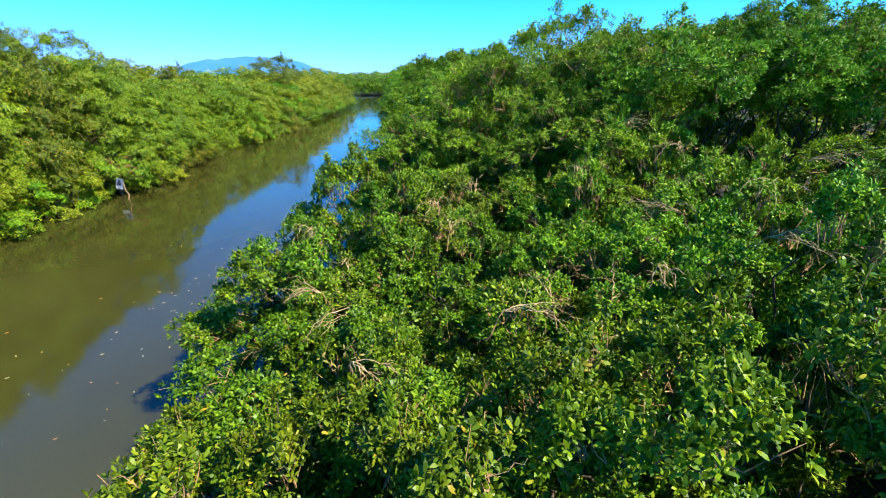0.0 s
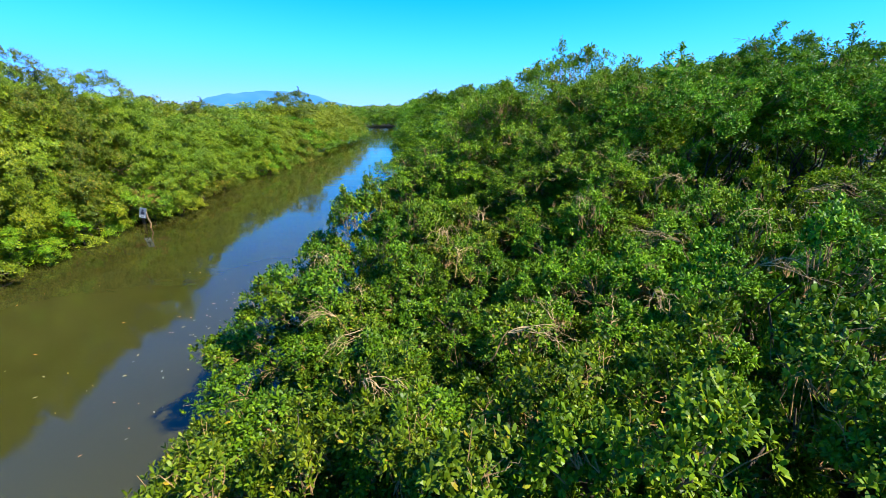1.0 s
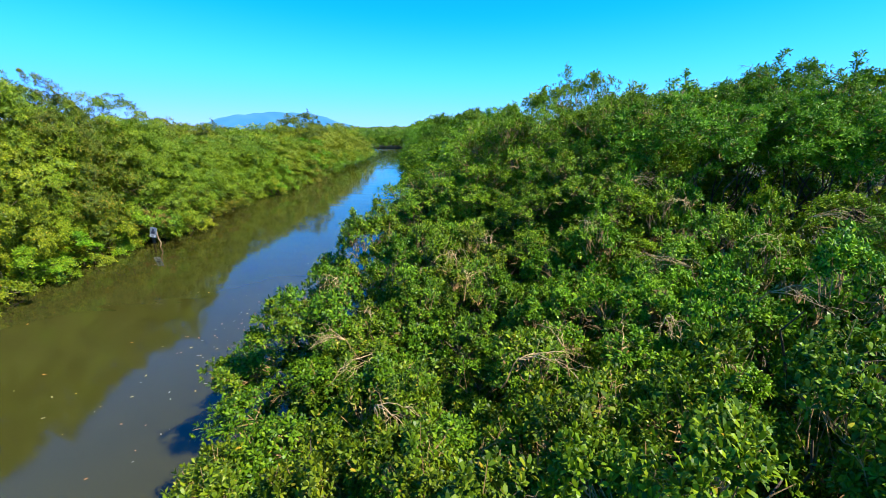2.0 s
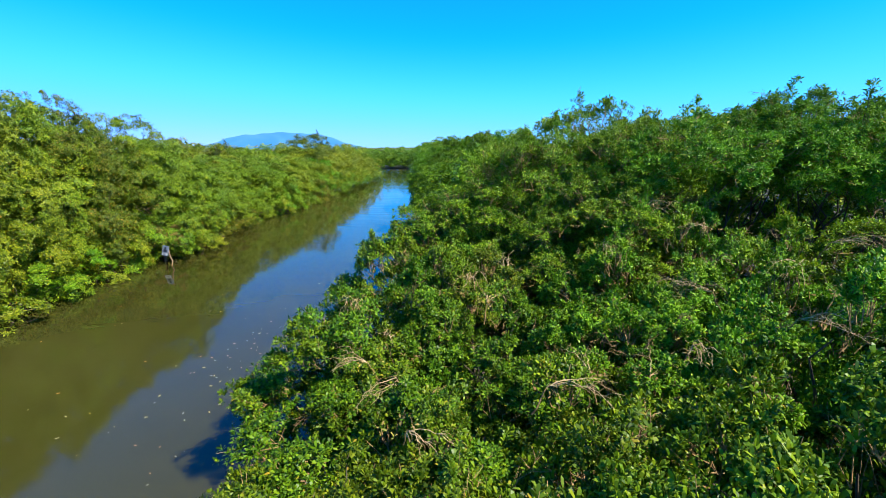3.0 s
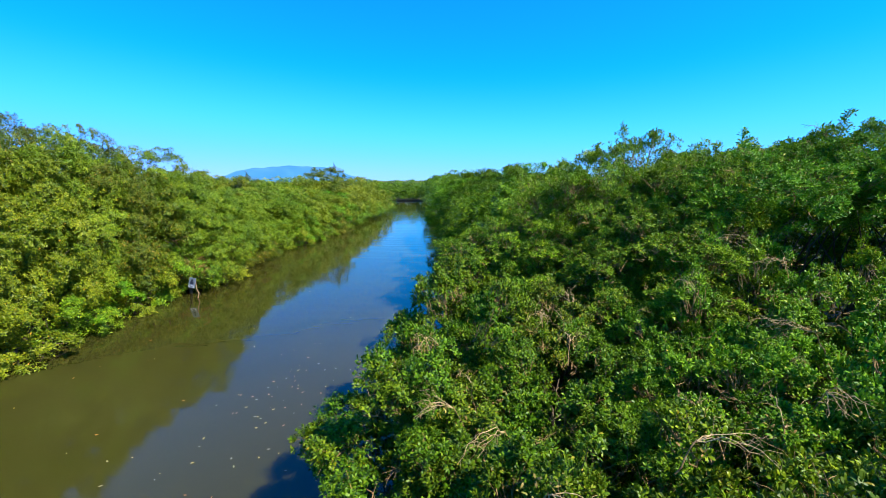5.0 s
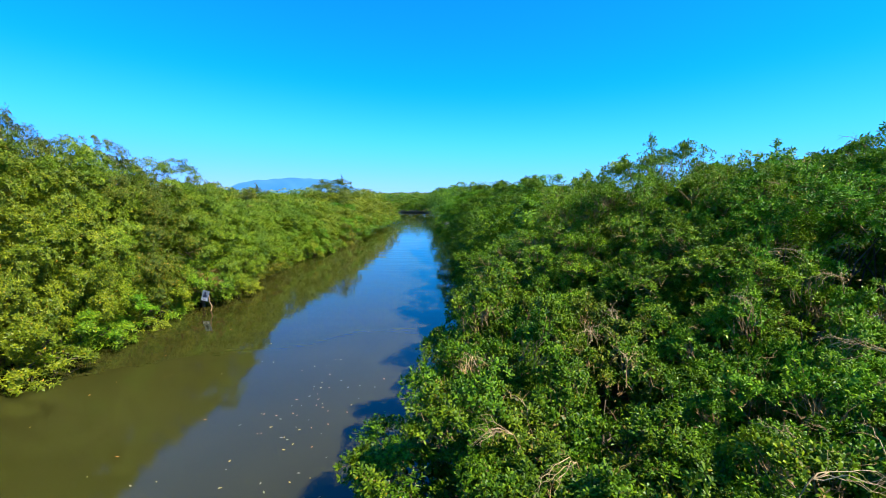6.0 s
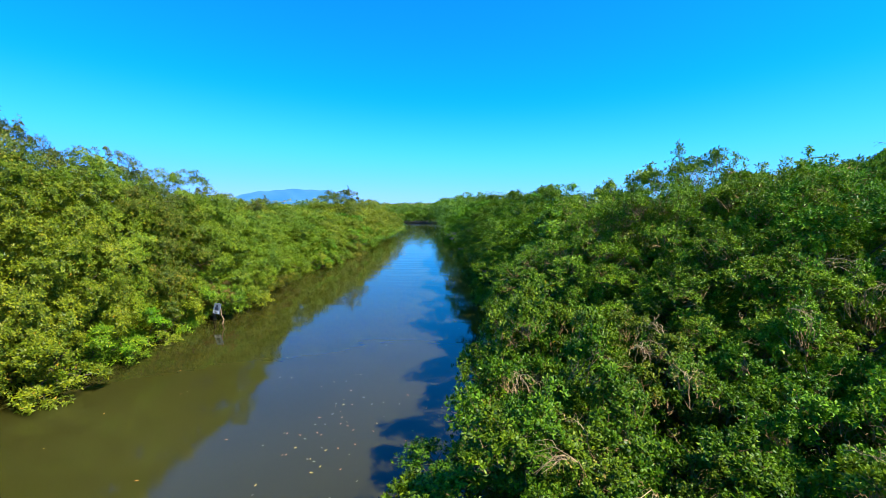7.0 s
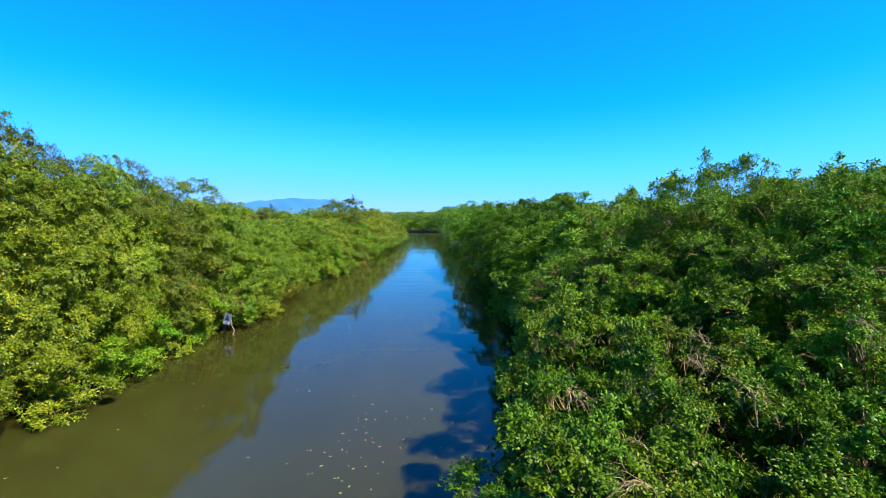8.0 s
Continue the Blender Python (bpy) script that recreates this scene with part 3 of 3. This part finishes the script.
def plant_left():
    rng = np.random.default_rng(6)
    for y in np.concatenate([np.arange(2.0, 33.0, 1.45), np.arange(34, 66, 2.0)]):                 # shrubs that hang into the water
        plant(SKIRT, 1.9, rng, float(left_shore(y)) - 0.75 + rng.normal(0, 0.2), float(y), rng.uniform(1.5, 2.3), 1.0, SKIRT_LABEL, "shrubs along the water")
    for y in np.concatenate([np.arange(4.0, 20.0, 1.6), np.arange(20.5, 64.0, 2.2)]):      # the front row, close to the water
        d = 1.25 + rng.normal(0, 0.15)
        kinds = OLIVE if rng.uniform() < (0.6 if y < 16.5 else 0.1) else (WARM if y < 24 else WARM_FAR)
        plant(kinds, 5.2, rng, float(left_shore(y)) - d, float(y), left_height(y, d) * rng.uniform(0.95, 1.08), 0.85, LEFT_LABEL, "mangroves of the far bank")
    for x, y in grid(rng, -34, -12, 1, 65, 2.4):
        d = float(left_shore(y) - x)
        if d < 2.0 or d > 14:
            continue
        h = left_height(y, d) * rng.uniform(0.93, 1.04)
        if (d < 5.6 and y < 30) or (d < 9 and y < 18):
            plant(OLIVE if rng.uniform() < (0.8 if y < 16.5 else 0.15) else (WARM if y < 20 else WARM_FAR), 5.2, rng, x, y, h, 1.0, LEFT_LABEL, "mangroves of the far bank")
        elif d < 5.6:
            plant(FAR, 5.2, rng, x, y, h, 1.0, LEFT_LABEL, "mangroves of the far bank")
        else:
            DISTANT.append((x, y, min(h, 5.6) - 0.6, 1.1))
    for x, y in grid(rng, -24, -10, -10, 0.5, 2.8):
        d = float(left_shore(y) - x)
        if 1.0 < d < 9:
            plant(FAR, 5.2, rng, x, y, rng.uniform(4.6, 5.6), 1.0, LEFT_LABEL, "mangroves of the far bank")
    tagged(plant(OLIVE, 5.2, rng, -20.6, 42.0, 6.1, 1.25, LEFT_LABEL, "mangroves of the far bank", True), "old olive-brown mangrove standing higher than its neighbours")
    dry = tagged(DRY, "half-dead mangrove shrub with dry brown leaves above a sign", "mangrove tree", "shrubs along the water")
    dry.matrix_basis = pose(-14.75, 16.0, 0.22) @ Matrix.Diagonal((1.15, 1.0, 1.0, 1))
    bits = []
    for a, b, r in (((-0.3, 0.1, 1.1), (-0.25, -0.3, 1.95), 0.022), ((-0.25, -0.3, 1.95), (0.35, -0.35, 2.2), 0.018), ((0.0, -0.3, 2.05), (0.3, -0.4, 1.95), 0.013), ((-0.25, -0.3, 1.95), (-0.6, -0.3, 2.15), 0.013)):
        bits.append(tube(bent(rng, a, b, 6, 0.25), np.linspace(r, r * 0.5, 6), 5))
    v, f = joined(bits)
    child("dead_branch", mesh_from("dead_branch", v, f, TWIG), dry, "bleached leafless dead branch")


def plant_distance():
    """The woods beyond: behind both banks, round the bend and behind the start of the walk."""
    rng = np.random.default_rng(7)
    for x, y in grid(rng, -50, -10, 92.5, 98, 2.4):
        if x < right_shore(y) + 8:
            plant(BANK if y < 95.5 else FAR_GREEN, 5.2, rng, x, y, rng.uniform(4.1, 4.9), 1.2, "far green mangrove closing the bend of the river", "far mangroves")
    for x, y in grid(rng, -90, 30, 99.5, 125, 5.0):
        DISTANT.append((x, y, rng.uniform(4.2, 5.0), 1.4))
    for x, y in grid(rng, -70, -28, 0, 62, 6.0):
        DISTANT.append((x, y, rng.uniform(5.0, 5.6), 1.7))
    for x, y in grid(rng, 16, 50, -20, 98, 6.0):
        DISTANT.append((x, y, rng.uniform(4.8, 5.6), 1.7))
    for x, y in grid(rng, -45, 13, -28, -5, 6.0):
        if float(bank_distance(x, y)) > 1.0:
            DISTANT.append((x, y, rng.uniform(2.6, 3.6), 1.6))
    coarse = [build_tree(81 + i, 2.0, 5.2, -0.2, 13, 4, 3, 4, 0.34, 0, LEAF, -1, 0.85, 0.11) for i in range(3)]
    pieces = []
    for x, y, h, w in DISTANT:
        v, f = LEAVES[coarse[int(rng.integers(3))].name]
        a = rng.uniform(0, 6.28)
        c, s = math.cos(a), math.sin(a)
        turn = np.array([[c * w, -s * w, 0], [s * w, c * w, 0], [0, 0, h / 5.2]])
        pieces.append((v @ turn.T + np.array([x, y, 0]), f))
    v, f = joined(pieces)
    tagged(new("mangrove_forest", mesh_from("mangrove_forest", v, f, LEAF_WARM)), "unbroken green mangrove forest stretching into the distance", "forest", kind="stuff")
    grove = [build_tree(91 + i, 1.8, 5.2, 0.2, 14, 7, 8, 4, 0.20, 0, LEAF, -1, 0.9, 0.07) for i in range(3)]
    # the right bank's shade is put into its leaf colour, a deeper green
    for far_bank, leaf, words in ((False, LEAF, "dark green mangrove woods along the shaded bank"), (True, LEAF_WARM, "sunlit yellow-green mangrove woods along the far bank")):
        pieces = []
        for x, y, h, w in WOODS[far_bank]:
            v, f = LEAVES[grove[int(rng.integers(3))].name]
            a = rng.uniform(0, 6.28)
            c, s = math.cos(a) * w, math.sin(a) * w
            pieces.append((v @ np.array([[c, -s, 0], [s, c, 0], [0, 0, h / 5.2]]).T + np.array([x, y, 0]), f))
        v, f = joined(pieces)
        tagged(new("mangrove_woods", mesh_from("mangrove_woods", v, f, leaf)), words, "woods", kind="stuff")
    for ob in coarse + grove:
        bpy.data.objects.remove(ob)


plant_right()
plant_left()
plant_distance()
for src in NEAR + BUSH + SHORE + LOW + WALL + BACK + WARM + WARM_FAR + OLIVE + RAISED + BANK + SKIRT + FAR + FAR_GREEN:
    if src.name not in USED:                           # a kind that found no place
        for ob in [*src.children_recursive, src]:
            bpy.data.objects.remove(ob)


def build_dead_branches():
    """Leafless sprays caught in the tops of the low bushes: a stem, limbs that arch over the leaves, and their twigs."""
    rng = np.random.default_rng(12)
    spots = [(-0.66, 8.2, 1.3), (-2.14, 5.77, 1.2), (-1.7, 4.84, 1.0), (0.88, 4.95, 1.0), (0.3, 5.0, 0.8), (3.5, 7.4, 1.2), (1.35, 5.2, 0.9), (-2.3, 5.3, 0.9), (-1.35, 3.57, 0.8), (2.15, 6.8, 1.1), (-1.2, 7.6, 1.0), (3.3, 6.3, 1.0), (1.8, 9.0, 1.0), (4.4, 8.2, 1.2), (-0.9, 6.5, 0.8), (-2.9, 6.6, 0.9), (0.9, 7.9, 0.9), (2.7, 8.6, 1.0), (-0.2, 4.1, 0.8), (2.3, 5.2, 0.9)]
    for x, y, big in spots:
        z = canopy_top(x, y) - 0.04
        way = unit(np.array([rng.normal(), rng.normal() - 0.4, 0.0]))
        ob = new("dead_branch")
        ob.matrix_basis = pose(x, y, z)
        tagged(ob, "bleached leafless dead branch arching over a mangrove bush", "branch", "dead branches")
        v, f = tube(bent(rng, (0, 0, 0.0), -way * 0.15 + (0, 0, -0.3), 5, 0.1), np.linspace(0.005, 0.007, 5), 5)
        child("stem", mesh_from("stem", v, f, TWIG), ob)
        for k in range(int(rng.integers(3, 6))):
            w = unit(way + rng.normal(0, 0.33, 3) * (1, 1, 0.1))
            size = big * rng.uniform(0.35, 0.75)
            line = bent(rng, (0, 0, -0.02), w * size + (0, 0, rng.uniform(-0.16, 0.02)), 9, 0.22, rng.uniform(0.08, 0.26))
            v, f = tube(line, np.linspace(0.0048, 0.0018, 9), 5)
            limb = child("limb", mesh_from("limb", v, f, BLEACHED), ob)
            for q in range(5):
                a = line[int(rng.integers(2, 8))]
                e = a + unit(w + rng.normal(0, 0.65, 3) + (0, 0, -0.25)) * size * rng.uniform(0.15, 0.5)
                v, f = tube(bent(rng, a, e, 5, 0.25, 0.2), np.linspace(0.0022, 0.0010, 5), 4)
                child("twig", mesh_from("twig", v, f, TWIG if q % 2 else BLEACHED), limb)
        n = int(rng.integers(4, 12))                       # the last dry leaves on it
        place = np.stack([rng.normal(0, 0.16 * big, n), rng.normal(0, 0.16 * big, n), rng.uniform(-0.06, 0.05, n)], 1)
        v, f = leaf_mesh(rng, place, unit(rng.normal(0, 0.5, (n, 3)) + (0, 0, 1)), 4, 0.045, 3)
        tagged(child("dry_leaves", mesh_from("dry_leaves", v, f, LEAF_DRY), ob, "shrivelled yellow-brown leaves"), kind="stuff")


build_dead_branches()


# ---- the sign on the far bank ----
def box(bm, size, m, bevel=0.004):
    r = bmesh.ops.create_cube(bm, size=1.0, matrix=m @ Matrix.Diagonal((*size, 1)))
    if bevel:
        es = list({e for v in r["verts"] for e in v.link_edges})
        bmesh.ops.bevel(bm, geom=es, offset=bevel, segments=2, affect="EDGES")


def part(name, bm, mat, parent, label=""):
    me = bpy.data.meshes.new(name)
    bm.to_mesh(me)
    bm.free()
    me.materials.append(mat)
    return child(name, me, parent, label)


def build_sign():
    board_paint, white, dark, post = plain("sign_blue_grey", (0.16, 0.20, 0.27), 0.45), plain("sign_white", (0.50, 0.53, 0.58), 0.45), plain("sign_dark", (0.02, 0.03, 0.06), 0.5), plain("weathered_post", (0.30, 0.19, 0.10), 0.85)
    sign = new("bank_sign")
    tagged(sign, "small tilted pale blue-grey sign with dark marking on a leaning stick", "sign")
    sign.matrix_basis = pose(-14.15, 15.45, -0.42, rz=-4)
    rng = np.random.default_rng(3)
    v, f = tube(bent(rng, (0.30, -0.05, -0.1), (0.05, 0.03, 1.15), 8, 0.10), np.linspace(0.026, 0.016, 8), 8)
    child("post", mesh_from("post", v, f, post, True), sign)
    lean = pose(-0.03, -0.04, 1.02, -12, 7, 0)
    bm = bmesh.new()
    box(bm, (0.30, 0.02, 0.40), lean)
    board = part("board", bm, board_paint, sign)
    bm = bmesh.new()
    box(bm, (0.26, 0.006, 0.09), lean @ pose(0, -0.012, -0.135), 0.002)
    part("white_panel", bm, white, board, "white strip along the bottom")
    bm = bmesh.new()                                    # a round-headed dark figure over a broad base
    bmesh.ops.create_cone(bm, cap_ends=True, segments=20, radius1=0.045, radius2=0.045, depth=0.006, matrix=lean @ pose(0.0, -0.014, 0.10, 90))
    box(bm, (0.15, 0.006, 0.10), lean @ pose(0.0, -0.014, 0.0), 0.002)
    part("pictogram", bm, dark, board, "dark figure marking")
    for k, w in enumerate((0.19, 0.13)):
        bm = bmesh.new()
        box(bm, (w, 0.004, 0.014), lean @ pose(0, -0.017, -0.118 - 0.034 * k), 0.001)
        part("text_bar", bm, dark, board)
    for z in (0.15, -0.06):
        bm = bmesh.new()
        bmesh.ops.create_cone(bm, cap_ends=True, segments=10, radius1=0.012, radius2=0.008, depth=0.012, matrix=lean @ pose(0.115, -0.014, z, 90))
        part("nail", bm, post, board)


build_sign()


# ---- leaves drifting on the river ----
def build_floating_leaves():
    rng = np.random.default_rng(9)
    mats = [plain("leaf_yellow", (0.55, 0.36, 0.05), 0.5), plain("leaf_orange", (0.48, 0.17, 0.03), 0.5), plain("leaf_pale", (0.24, 0.20, 0.10), 0.6), plain("leaf_olive", (0.22, 0.20, 0.06), 0.5)]
    words = ["yellow", "orange-brown", "pale bleached", "olive-brown"]
    made = []
    for k, mat in enumerate(mats):
        bm = bmesh.new()
        n = 7
        left, right, mid = [], [], []
        for i in range(n):
            t = i / (n - 1)
            w = 0.024 * math.sin(math.pi * min(1, t * 0.92 + 0.04)) ** 0.8
            z = 0.005 + 0.012 * (t - 0.4) ** 2
            left.append(bm.verts.new((t * 0.11 - 0.055, w, z + 0.004)))
            right.append(bm.verts.new((t * 0.11 - 0.055, -w, z + 0.004)))
            mid.append(bm.verts.new((t * 0.11 - 0.055, 0, z)))
        for i in range(n - 1):
            bm.faces.new((mid[i], mid[i + 1], left[i + 1], left[i]))
            bm.faces.new((right[i], right[i + 1], mid[i + 1], mid[i]))
        me = bpy.data.meshes.new("floating_leaf")
        bm.to_mesh(me)
        bm.free()
        me.materials.append(mat)
        made.append(me)
    for i in range(120):
        if i < 80:
            x, y = rng.normal(-6.5, 1.1), rng.normal(8.0, 2.2)
        else:
            x, y = rng.uniform(-12.5, -4.5), rng.uniform(4, 20)
        if x < left_shore(y) + 0.6 or x > right_shore(y) - 0.7 or y < 2:
            continue
        k = int(rng.choice(4, p=[0.27, 0.38, 0.17, 0.18]))
        ob = new("floating_leaf", made[k])
        ob.matrix_basis = pose(x, y, 0.0, rz=float(rng.uniform(0, 360))) @ Matrix.Scale(float(rng.uniform(0.25, 0.62)), 4)
        tagged(ob, words[k] + " fallen leaf floating on the river", "leaf", "floating leaves")


build_floating_leaves()
